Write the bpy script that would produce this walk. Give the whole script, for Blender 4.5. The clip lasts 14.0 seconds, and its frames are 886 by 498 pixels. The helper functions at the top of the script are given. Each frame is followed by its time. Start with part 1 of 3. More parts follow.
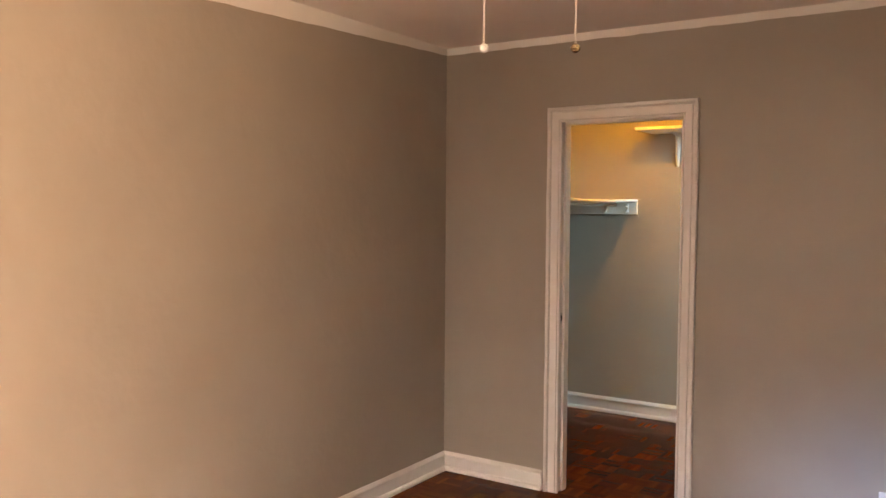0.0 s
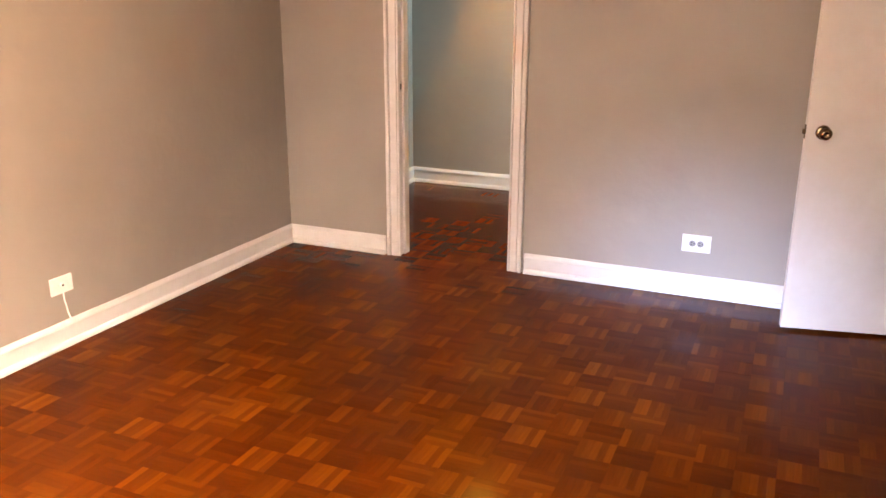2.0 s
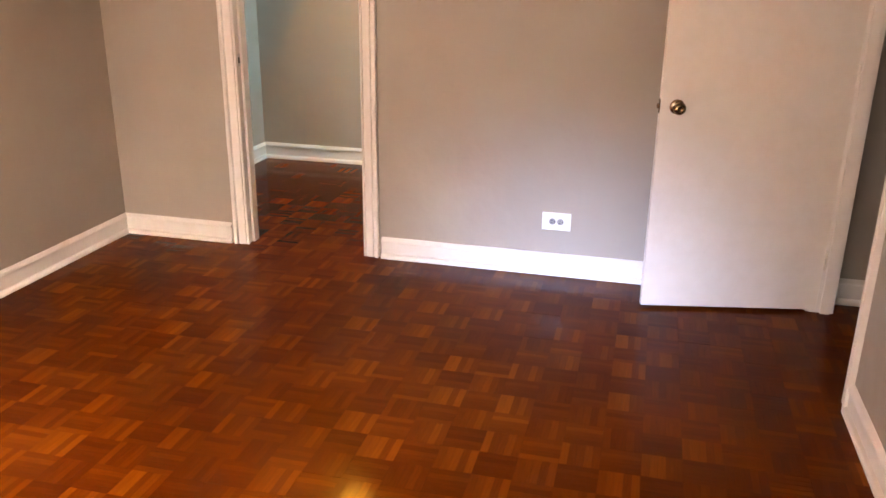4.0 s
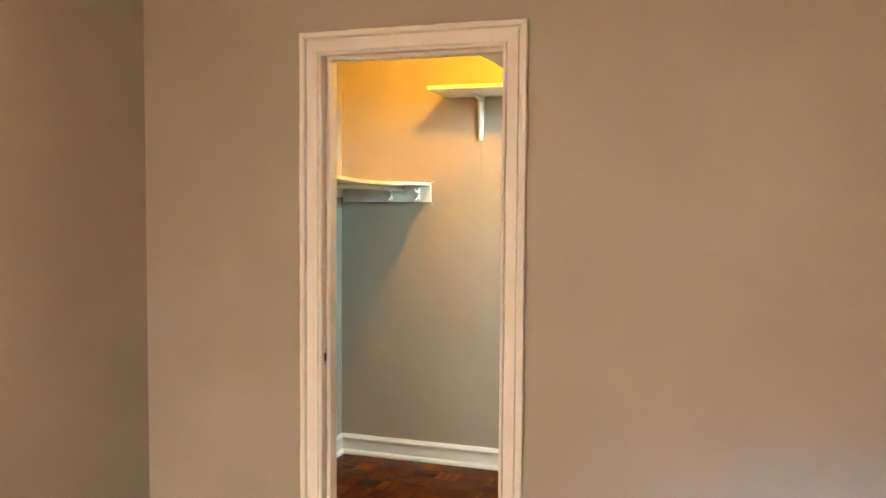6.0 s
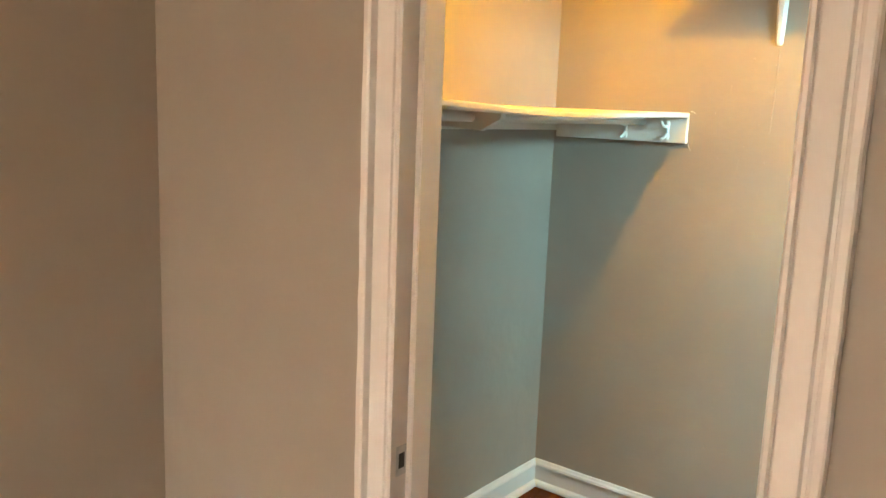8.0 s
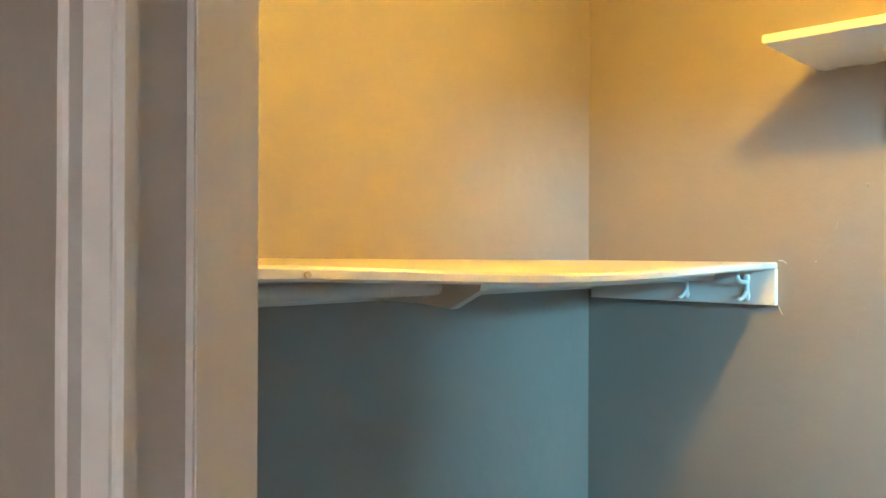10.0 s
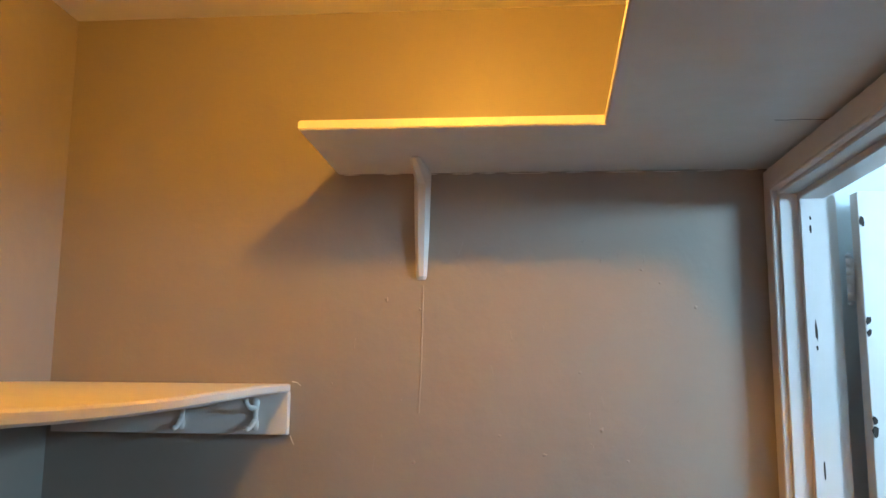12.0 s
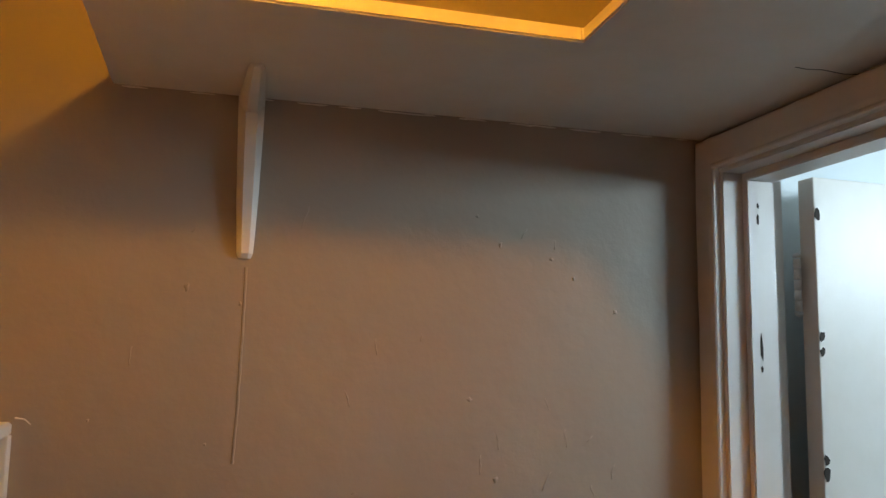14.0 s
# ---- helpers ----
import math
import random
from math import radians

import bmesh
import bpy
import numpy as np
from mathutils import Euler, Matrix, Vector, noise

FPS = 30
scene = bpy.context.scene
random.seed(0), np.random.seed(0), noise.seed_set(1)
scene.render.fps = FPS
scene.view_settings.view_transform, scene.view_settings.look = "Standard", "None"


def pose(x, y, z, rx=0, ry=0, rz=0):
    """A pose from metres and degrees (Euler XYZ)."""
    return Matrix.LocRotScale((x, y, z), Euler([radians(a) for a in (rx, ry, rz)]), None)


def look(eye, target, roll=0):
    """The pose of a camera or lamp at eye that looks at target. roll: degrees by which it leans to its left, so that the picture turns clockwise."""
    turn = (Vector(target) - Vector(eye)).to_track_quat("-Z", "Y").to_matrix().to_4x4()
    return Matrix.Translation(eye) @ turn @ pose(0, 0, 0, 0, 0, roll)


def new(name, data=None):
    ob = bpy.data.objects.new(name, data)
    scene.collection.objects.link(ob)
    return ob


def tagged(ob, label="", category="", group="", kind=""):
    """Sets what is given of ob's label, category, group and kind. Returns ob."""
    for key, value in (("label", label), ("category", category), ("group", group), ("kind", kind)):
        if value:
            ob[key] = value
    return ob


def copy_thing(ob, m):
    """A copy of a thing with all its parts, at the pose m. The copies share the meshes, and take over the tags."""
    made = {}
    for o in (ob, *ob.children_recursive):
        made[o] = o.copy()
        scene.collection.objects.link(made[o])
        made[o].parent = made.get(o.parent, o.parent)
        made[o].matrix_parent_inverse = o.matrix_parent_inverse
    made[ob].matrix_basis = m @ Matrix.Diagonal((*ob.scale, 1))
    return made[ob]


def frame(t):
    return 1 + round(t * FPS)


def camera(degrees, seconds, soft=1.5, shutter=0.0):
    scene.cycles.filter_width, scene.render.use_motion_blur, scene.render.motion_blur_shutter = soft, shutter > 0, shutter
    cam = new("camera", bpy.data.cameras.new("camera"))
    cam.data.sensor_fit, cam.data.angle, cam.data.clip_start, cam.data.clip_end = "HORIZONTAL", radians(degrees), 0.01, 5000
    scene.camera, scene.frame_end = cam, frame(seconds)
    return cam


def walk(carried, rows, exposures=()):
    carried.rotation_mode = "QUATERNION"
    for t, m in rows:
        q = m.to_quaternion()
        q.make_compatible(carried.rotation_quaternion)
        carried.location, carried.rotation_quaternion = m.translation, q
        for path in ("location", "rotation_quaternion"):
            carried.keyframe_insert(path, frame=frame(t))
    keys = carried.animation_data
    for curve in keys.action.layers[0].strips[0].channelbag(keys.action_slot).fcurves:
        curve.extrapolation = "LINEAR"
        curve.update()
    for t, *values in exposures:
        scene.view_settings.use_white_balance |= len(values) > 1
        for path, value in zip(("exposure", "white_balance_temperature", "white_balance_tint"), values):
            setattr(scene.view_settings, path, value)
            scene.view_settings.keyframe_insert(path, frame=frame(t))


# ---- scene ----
cam = camera(56.7, 14.0)
PATH = [
    (0, (2.674, -4.131, 1.579), (1.583, -2.457, 1.481), 0.4),
    (0.5, (2.705, -4.175, 1.575), (1.797, -2.395, 1.492), 0.3),
    (1, (2.766, -4.127, 1.536), (1.927, -2.316, 1.409), 0.2),
    (1.5, (2.799, -4.119, 1.486), (1.988, -2.325, 1.132), 0.2),
    (2, (2.809, -4.126, 1.447), (2.049, -2.371, 0.863), 0.2),
    (2.2, (2.845, -4.113, 1.449), (2.098, -2.373, 0.804), 0.0),
    (4.3, (2.776, -3.721, 1.494), (2.346, -1.883, 0.833), 0.3),
    (4.5, (2.684, -3.628, 1.534), (2.252, -1.754, 0.985), 0.1),
    (5, (2.5, -3.364, 1.542), (2.055, -1.43, 1.288), 0.3),
    (5.5, (2.313, -3.004, 1.559), (1.814, -1.071, 1.427), 0.4),
    (6, (2.087, -2.651, 1.534), (1.459, -0.755, 1.425), 0.4),
    (6.5, (1.99, -2.242, 1.557), (1.206, -0.406, 1.424), 0.5),
    (7, (1.94, -1.837, 1.592), (0.945, -0.11, 1.409), 0.7),
    (7.2, (1.892, -1.665, 1.6), (0.821, 0.007, 1.343), 0.8),
    (9.3, (1.443, -0.555, 1.691), (0.111, 0.905, 1.383), 0.6),
    (9.5, (1.395, -0.497, 1.684), (0.043, 0.967, 1.517), 0.3),
    (10, (1.306, -0.284, 1.684), (-0.04, 1.195, 1.69), 0.2),
    (10.5, (1.242, -0.198, 1.706), (0.103, 1.442, 1.804), 0.2),
    (11, (1.18, -0.167, 1.717), (0.393, 1.659, 1.941), 0.8),
    (11.5, (1.065, -0.135, 1.71), (0.642, 1.797, 2.008), 0.7),
    (12, (1.023, 0.039, 1.688), (0.842, 2.008, 1.985), 0.5),
    (12.5, (1.013, 0.239, 1.654), (0.96, 2.219, 1.929), 0.4),
    (13, (0.947, 0.368, 1.674), (0.984, 2.354, 1.908), 0.5),
    (13.5, (0.841, 0.548, 1.746), (1.029, 2.527, 1.964), 0.8),
    (14, (0.762, 0.642, 1.762), (1.293, 2.553, 2.014), 1.0),
]
EXPOSURES = [(0.0, 3.28, 8200, 18), (0.5, 3.52, 8200, 20), (1.0, 3.66, 8200, 20), (2.0, 4.15, 8300, 22), (4.5, 4.12, 8600, 20), (5.0, 3.98, 9000, 17), (5.5, 4.05, 9000, 13), (7.0, 4.08, 8200, 6), (9.5, 3.98, 6500, 3), (10.0, 3.62, 5500, -2),
             (10.5, 3.47, 4700, 0), (11.0, 3.19, 4500, 6), (11.5, 2.7, 5200, 17), (12.0, 2.54, 6700, 26), (12.5, 2.28, 8200, 36), (13.1, 2.28, 9100, 43), (14.0, 1.72, 8900, 36)]
walk(cam, [(t, look(eye, target, roll)) for t, eye, target, roll in PATH], EXPOSURES)

# ---- world, sun, window light ----
world = bpy.data.worlds.new("sky_world")
scene.world = world
world.use_nodes = True
wn = world.node_tree
sky = wn.nodes.new("ShaderNodeTexSky")
sky.sky_type, sky.sun_disc = "NISHITA", False
sky.sun_elevation, sky.sun_rotation = radians(44.6), radians(156)
wn.links.new(sky.outputs[0], wn.nodes["Background"].inputs[0])
wn.nodes["Background"].inputs[1].default_value = 0.10

sun = new("sun", bpy.data.lights.new("sun", "SUN"))
sun.data.energy, sun.data.angle, sun.data.color = 4.4, radians(0.5), (1.0, 0.93, 0.82)
sun.matrix_world = look((2.9, -8.0, 4.6), (1.0, -3.75, 0.0))


def area_lamp(name, eye, target, w, h, watts, colour):
    lamp = new(name, bpy.data.lights.new(name, "AREA"))
    lamp.data.shape, lamp.data.size, lamp.data.size_y = "RECTANGLE", w, h
    lamp.data.energy, lamp.data.color = watts, colour
    lamp.matrix_world = look(eye, target)
    return lamp


window_light = area_lamp("window_daylight", (1.75, -4.72, 1.45), (2.48, 0.0, -0.16), 0.8, 0.6, 0.62, (0.30, 0.50, 1.0))
window_light.data.spread = radians(21)
area_lamp("bathroom_daylight", (2.62, 1.045, 2.08), (1.95, 1.80, 1.85), 0.44, 0.16, 5.2, (0.38, 0.76, 1.0))
area_lamp("east_window_daylight", (3.54, -3.90, 1.50), (0.0, -3.95, 1.95), 1.1, 1.2, 5.5, (1.0, 0.74, 0.52)).data.spread = radians(95)


# ---- materials ----
class Nodes:
    """A small builder for node materials."""

    def __init__(self, name):
        self.mat = bpy.data.materials.new(name)
        self.mat.use_nodes = True
        self.t = self.mat.node_tree
        self.bsdf = self.t.nodes["Principled BSDF"]

    def add(self, kind, **values):
        n = self.t.nodes.new(kind)
        for k, v in values.items():
            setattr(n, k, v)
        return n

    def link(self, a, b):
        self.t.links.new(a, b)

    def noise(self, vector, scale, detail=3.0, rough=0.55):
        n = self.add("ShaderNodeTexNoise")
        n.inputs["Scale"].default_value, n.inputs["Detail"].default_value = scale, detail
        n.inputs["Roughness"].default_value = rough
        self.link(vector, n.inputs["Vector"])
        return n.outputs["Fac"]

    def ramp(self, fac, stops):
        r = self.add("ShaderNodeValToRGB")
        while len(r.color_ramp.elements) < len(stops):
            r.color_ramp.elements.new(0.5)
        for e, (p, c) in zip(r.color_ramp.elements, stops):
            e.position, e.color = p, (*c, 1)
        self.link(fac, r.inputs[0])
        return r.outputs[0]

    def mix(self, fac, a, b, how="MIX"):
        m = self.add("ShaderNodeMix", data_type="RGBA", blend_type=how)
        for socket, v in ((m.inputs[0], fac), (m.inputs[6], a), (m.inputs[7], b)):
            if isinstance(v, (int, float)):
                socket.default_value = v
            elif isinstance(v, tuple):
                socket.default_value = (*v, 1)
            else:
                self.link(v, socket)
        return m.outputs[2]

    def bump(self, height, strength, distance):
        b = self.add("ShaderNodeBump")
        b.inputs["Strength"].default_value, b.inputs["Distance"].default_value = strength, distance
        self.link(height, b.inputs["Height"])
        self.link(b.outputs[0], self.bsdf.inputs["Normal"])

    def place(self):
        return self.add("ShaderNodeNewGeometry").outputs["Position"]


def paint(name, colour, rough=0.5, patch=0.06, relief=0.25, grain=70.0, lumps=9.0, deep=0.002):
    """Rolled or brushed wall paint: faint patches, an orange-peel grain and trowel lumps."""
    n = Nodes(name)
    p = n.place()
    dark = tuple(c * (1 - patch) for c in colour)
    light = tuple(min(1, c * (1 + patch)) for c in colour)
    n.link(n.ramp(n.noise(p, 1.7, 4), [(0.3, dark), (0.7, light)]), n.bsdf.inputs["Base Color"])
    m = n.add("ShaderNodeMath", operation="MULTIPLY_ADD")
    n.link(n.noise(p, lumps, 2), m.inputs[0])
    m.inputs[1].default_value = 3.0
    g = n.add("ShaderNodeMath", operation="MULTIPLY")
    n.link(n.noise(p, grain, 3), g.inputs[0])
    g.inputs[1].default_value = 0.35
    n.link(g.outputs[0], m.inputs[2])
    n.bump(m.outputs[0], relief, deep)
    r = n.ramp(n.noise(p, 6, 3), [(0.3, (rough - 0.06,) * 3), (0.7, (rough + 0.08,) * 3)])
    n.link(r, n.bsdf.inputs["Roughness"])
    return n.mat


def trim_paint(name, colour, rough=0.35):
    """Gloss trim paint with brush marks and a little grime."""
    n = Nodes(name)
    p = n.place()
    grime = tuple(c * k for c, k in zip(colour, (0.95, 0.94, 0.92)))
    n.link(n.ramp(n.noise(p, 14, 5, 0.65), [(0.25, grime), (0.6, colour)]), n.bsdf.inputs["Base Color"])
    n.bsdf.inputs["Roughness"].default_value = rough
    n.bump(n.noise(p, 30, 3), 0.10, 0.0015)
    return n.mat


def plain(name, colour, rough=0.5, metal=0.0, vary=0.12, scale=60.0):
    n = Nodes(name)
    p = n.place()
    dark = tuple(c * (1 - vary) for c in colour)
    light = tuple(min(1, c * (1 + vary)) for c in colour)
    n.link(n.ramp(n.noise(p, scale, 3), [(0.3, dark), (0.7, light)]), n.bsdf.inputs["Base Color"])
    n.bsdf.inputs["Roughness"].default_value, n.bsdf.inputs["Metallic"].default_value = rough, metal
    return n.mat


def parquet():
    """Oiled hardwood fingers: one tone a square, one a finger, grain along each finger, a worn satin varnish."""
    n = Nodes("parquet_wood")
    p = n.place()
    uv = n.add("ShaderNodeUVMap").outputs[0]
    flat = n.add("ShaderNodeVectorMath", operation="MULTIPLY_ADD")
    n.link(p, flat.inputs[0])
    flat.inputs[1].default_value, flat.inputs[2].default_value = (1, 1, 0), (0, 0, 0.01)
    snap = n.add("ShaderNodeVectorMath", operation="SNAP")
    n.link(flat.outputs[0], snap.inputs[0])
    snap.inputs[1].default_value = (0.125, 0.125, 10.0)
    sq = n.add("ShaderNodeTexWhiteNoise", noise_dimensions="3D")
    n.link(snap.outputs[0], sq.inputs["Vector"])
    isl = n.add("ShaderNodeNewGeometry").outputs["Random Per Island"]
    a = n.add("ShaderNodeMath", operation="MULTIPLY_ADD")
    own = n.add("ShaderNodeMath", operation="ADD")
    n.link(isl, own.inputs[0])
    n.link(n.add("ShaderNodeObjectInfo").outputs["Random"], own.inputs[1])
    part_of = n.add("ShaderNodeMath", operation="FRACT")
    n.link(own.outputs[0], part_of.inputs[0])
    n.link(part_of.outputs[0], a.inputs[0])
    a.inputs[1].default_value = 0.40
    b = n.add("ShaderNodeMath", operation="MULTIPLY")
    n.link(sq.outputs["Value"], b.inputs[0])
    b.inputs[1].default_value = 0.44
    # sheen that differs by laying direction, painted in as a tone step
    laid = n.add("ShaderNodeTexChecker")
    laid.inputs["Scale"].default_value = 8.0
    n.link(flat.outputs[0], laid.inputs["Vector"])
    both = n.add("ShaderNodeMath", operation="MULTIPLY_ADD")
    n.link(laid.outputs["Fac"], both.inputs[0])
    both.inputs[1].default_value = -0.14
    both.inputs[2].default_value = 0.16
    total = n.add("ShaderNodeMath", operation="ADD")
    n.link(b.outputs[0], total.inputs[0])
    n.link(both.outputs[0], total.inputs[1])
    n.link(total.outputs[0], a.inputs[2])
    tone = n.ramp(a.outputs[0], [(0.05, (0.072, 0.0130, 0.0017)), (0.38, (0.092, 0.0176, 0.0021)),
                                 (0.68, (0.122, 0.0256, 0.0029)), (0.98, (0.205, 0.051, 0.0056))])
    stretch = n.add("ShaderNodeMapping")
    n.link(uv, stretch.inputs[0])
    stretch.inputs["Scale"].default_value = (9.0, 140.0, 1.0)
    grain = n.noise(stretch.outputs[0], 1.0, 4)
    c = n.mix(0.55, tone, n.ramp(grain, [(0.3, (0.66, 0.62, 0.60)), (0.65, (1.0, 1.0, 1.0))]), "MULTIPLY")
    wear = n.ramp(n.noise(p, 1.3, 4), [(0.35, (0.80, 0.76, 0.74)), (0.65, (1.0, 1.0, 1.0))])
    n.link(n.mix(1.0, c, wear, "MULTIPLY"), n.bsdf.inputs["Base Color"])
    n.link(n.ramp(n.noise(p, 7, 4), [(0.3, (0.09,) * 3), (0.7, (0.16,) * 3)]), n.bsdf.inputs["Roughness"])
    n.bsdf.inputs["Specular IOR Level"].default_value = 0.05
    m = n.add("ShaderNodeMath", operation="MULTIPLY_ADD")
    n.link(n.noise(p, 11, 2), m.inputs[0])
    m.inputs[1].default_value = 2.5
    n.link(grain, m.inputs[2])
    n.bump(m.outputs[0], 0.07, 0.002)
    return n.mat


WALL = paint("greige_wall_paint", (0.330, 0.287, 0.245), 0.5, 0.05, 0.65)
LUMPY = paint("lumpy_greige_paint", (0.330, 0.287, 0.245), 0.45, 0.05, 1.0, 55.0, 5.0, 0.0019)
CEILING = paint("white_ceiling_paint", (0.76, 0.73, 0.70), 0.7, 0.03, 0.3)
PALE = paint("pale_bathroom_paint", (0.64, 0.72, 0.74), 0.5, 0.03)
TRIM = trim_paint("white_trim_paint", (0.70, 0.665, 0.64))
DOOR = trim_paint("white_door_paint", (0.72, 0.675, 0.63), 0.4)
SHELF = trim_paint("white_shelf_paint", (0.78, 0.75, 0.70), 0.45)
PLASTIC = plain("white_plastic", (0.80, 0.78, 0.75), 0.35, vary=0.04)
SLOT = plain("dark_slot", (0.02, 0.018, 0.016), 0.6)
BRONZE = plain("aged_bronze", (0.23, 0.165, 0.10), 0.25, 1.0, 0.35, 90)
STEEL = plain("painted_steel", (0.55, 0.55, 0.55), 0.35, 0.6)
CHAIN = plain("nickel_chain", (0.80, 0.76, 0.72), 0.35, 0.35)
SOCKET_GREY = plain("grey_receptacle", (0.30, 0.29, 0.29), 0.4)
CHIP = plain("bare_dark_wood", (0.030, 0.018, 0.012), 0.8)
BARE = plain("raw_plaster", (0.45, 0.41, 0.36), 0.8)
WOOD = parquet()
GROUT = plain("parquet_underlay", (0.035, 0.014, 0.007), 0.6)
FANWOOD = plain("fan_blade_white", (0.70, 0.68, 0.65), 0.4)
GROUND = plain("lawn_ground", (0.10, 0.10, 0.06), 0.9, vary=0.3, scale=2.0)

glass = Nodes("window_glass")
glass.bsdf.inputs["Transmission Weight"].default_value = 1.0
glass.bsdf.inputs["Roughness"].default_value, glass.bsdf.inputs["IOR"].default_value = 0.0, 1.45
GLASS = glass.mat
glow = Nodes("warm_bulb_glow")
glow.bsdf.inputs["Emission Color"].default_value = (1.0, 0.500, 0.056, 1)
glow.bsdf.inputs["Emission Strength"].default_value = 88.0
BULB = glow.mat


# ---- builders ----
def finish(name, bm, material, smooth=False):
    bmesh.ops.recalc_face_normals(bm, faces=bm.faces)
    me = bpy.data.meshes.new(name)
    bm.to_mesh(me)
    bm.free()
    me.materials.append(material)
    if smooth:
        me.polygons.foreach_set("use_smooth", [True] * len(me.polygons))
    return me


def part(name, bm, material, parent=None, label="", smooth=False):
    ob = new(name, finish(name, bm, material, smooth))
    if parent:
        ob.parent = parent
    return tagged(ob, label)


def thing(name, label, category, place=(0, 0, 0), group="", kind=""):
    ob = new(name)
    ob.location = place
    return tagged(ob, label, category, group, kind)


def box(bm, a, b, bevel=0.0):
    """An upright box between two corners, its edges rounded by bevel."""
    x = [sorted((a[i], b[i])) for i in range(3)]
    made = bmesh.ops.create_cube(bm, size=1.0)
    for v in made["verts"]:
        v.co = Vector([(x[i][0] + x[i][1]) / 2 + v.co[i] * (x[i][1] - x[i][0]) for i in range(3)])
    if bevel:
        edges = list({e for v in made["verts"] for e in v.link_edges})
        bmesh.ops.bevel(bm, geom=edges, offset=bevel, segments=2, affect="EDGES", profile=0.5)
    return bm


def boxes(*pairs, bevel=0.0):
    bm = bmesh.new()
    for a, b in pairs:
        box(bm, a, b, bevel)
    return bm


def loft(bm, rings, caps=True):
    """Skin a row of closed rings of points."""
    made = [[bm.verts.new(p) for p in ring] for ring in rings]
    k = len(made[0])
    for r0, r1 in zip(made, made[1:]):
        for i in range(k):
            bm.faces.new((r0[i], r0[(i + 1) % k], r1[(i + 1) % k], r1[i]))
    if caps:
        bm.faces.new(made[0])
        bm.faces.new(made[-1][::-1])
    return bm


def lathe(profile, origin, axis, steps=24):
    """A turned solid: profile of (radius, distance along axis)."""
    axis = Vector(axis).normalized()
    u = axis.orthogonal().normalized()
    v = axis.cross(u)
    o = Vector(origin)
    rings = []
    for r, d in profile:
        r = max(r, 0.0004)
        rings.append([o + axis * d + (u * math.cos(a) + v * math.sin(a)) * r
                      for a in [2 * math.pi * i / steps for i in range(steps)]])
    return loft(bmesh.new(), rings)


def tube(points, radius, steps=10):
    """A round bar through points."""
    pts = [Vector(p) for p in points]
    rings = []
    u = None
    for i, p in enumerate(pts):
        d = (pts[min(i + 1, len(pts) - 1)] - pts[max(i - 1, 0)]).normalized()
        u = d.orthogonal().normalized() if u is None else (u - d * u.dot(d)).normalized()
        v = d.cross(u)
        r = radius[i] if isinstance(radius, (list, tuple)) else radius
        rings.append([p + (u * math.cos(a) + v * math.sin(a)) * r
                      for a in [2 * math.pi * j / steps for j in range(steps)]])
    return loft(bmesh.new(), rings)


def wobble(a, b, n):
    return [a + (b - a) * i / n for i in range(n + 1)]


# ---- setting: room, closet, bathroom, hall ----
H, CH = 2.525, 2.552          # ceiling of the room, of the closet
BACK = -4.75                  # rear wall of the room
EAST = 3.57                   # wall with the hall door
CW, CB, CE = -0.073, 1.903, 1.590   # closet: west, back and east faces
T = 0.10
D1 = (0.750, 1.420, 2.059)    # clear opening to the closet: x, x, head
D2 = (1.13, 1.838, 2.077)     # clear opening to the bathroom: y, y, head
D3 = (-0.97, -0.15, 2.06)     # clear opening to the hall: y, y, head
W1 = (0.40, 3.00, 0.60, 2.25)  # rear window: x, x, z, z
W3 = (-4.50, -3.30, 0.85, 2.15)  # east window: y, y, z, z
W2 = (0.78, 1.31, 1.90, 2.26)  # bathroom window: y, y, z, z
J = 0.02                      # jamb thickness


def setting(name, bm, material, label, category):
    return tagged(part(name, bm, material), label, category, kind="structure")


wall_north = setting("wall_north", boxes(
    ((-0.20, 0, 0), (D1[0] - J, T, 2.7)), ((D1[1] + J, 0, 0), (5.2, T, 2.7)),
    ((D1[0] - J, 0, D1[2] + J), (D1[1] + J, T, 2.7))), WALL,
    "greige painted plaster wall with the closet doorway", "wall")
wall_west = setting("wall_west", boxes(((-0.20, BACK, 0), (0, 0, 2.7))), WALL, "long greige painted plaster wall", "wall")
setting("wall_south", boxes(
    ((-0.2, BACK - 0.2, 0), (W1[0], BACK, 2.7)), ((W1[1], BACK - 0.2, 0), (EAST + T, BACK, 2.7)),
    ((W1[0], BACK - 0.2, 0), (W1[1], BACK, W1[2])), ((W1[0], BACK - 0.2, W1[3]), (W1[1], BACK, 2.7))), WALL,
    "greige painted wall with a window", "wall")
setting("wall_east", boxes(
    ((EAST, BACK, 0), (EAST + T, W3[0], 2.7)), ((EAST, W3[1], 0), (EAST + T, D3[0] - J, 2.7)),
    ((EAST, W3[0], 0), (EAST + T, W3[1], W3[2])), ((EAST, W3[0], W3[3]), (EAST + T, W3[1], 2.7)), ((EAST, D3[1] + J, 0), (EAST + T, 0, 2.7)),
    ((EAST, D3[0] - J, D3[2] + J), (EAST + T, D3[1] + J, 2.7))), WALL,
    "greige painted wall with the hall doorway", "wall")
closet_back = setting("wall_closet_back", boxes(((CW - 0.1, CB, 0), (CE + 0.11, CB + 0.1, 2.7))), LUMPY,
                      "closet back wall in greige paint with bumps and old fixings", "wall")
setting("wall_closet_west", boxes(((CW - 0.13, T, 0), (CW, CB, 2.7))), WALL, "closet side wall in greige paint", "wall")
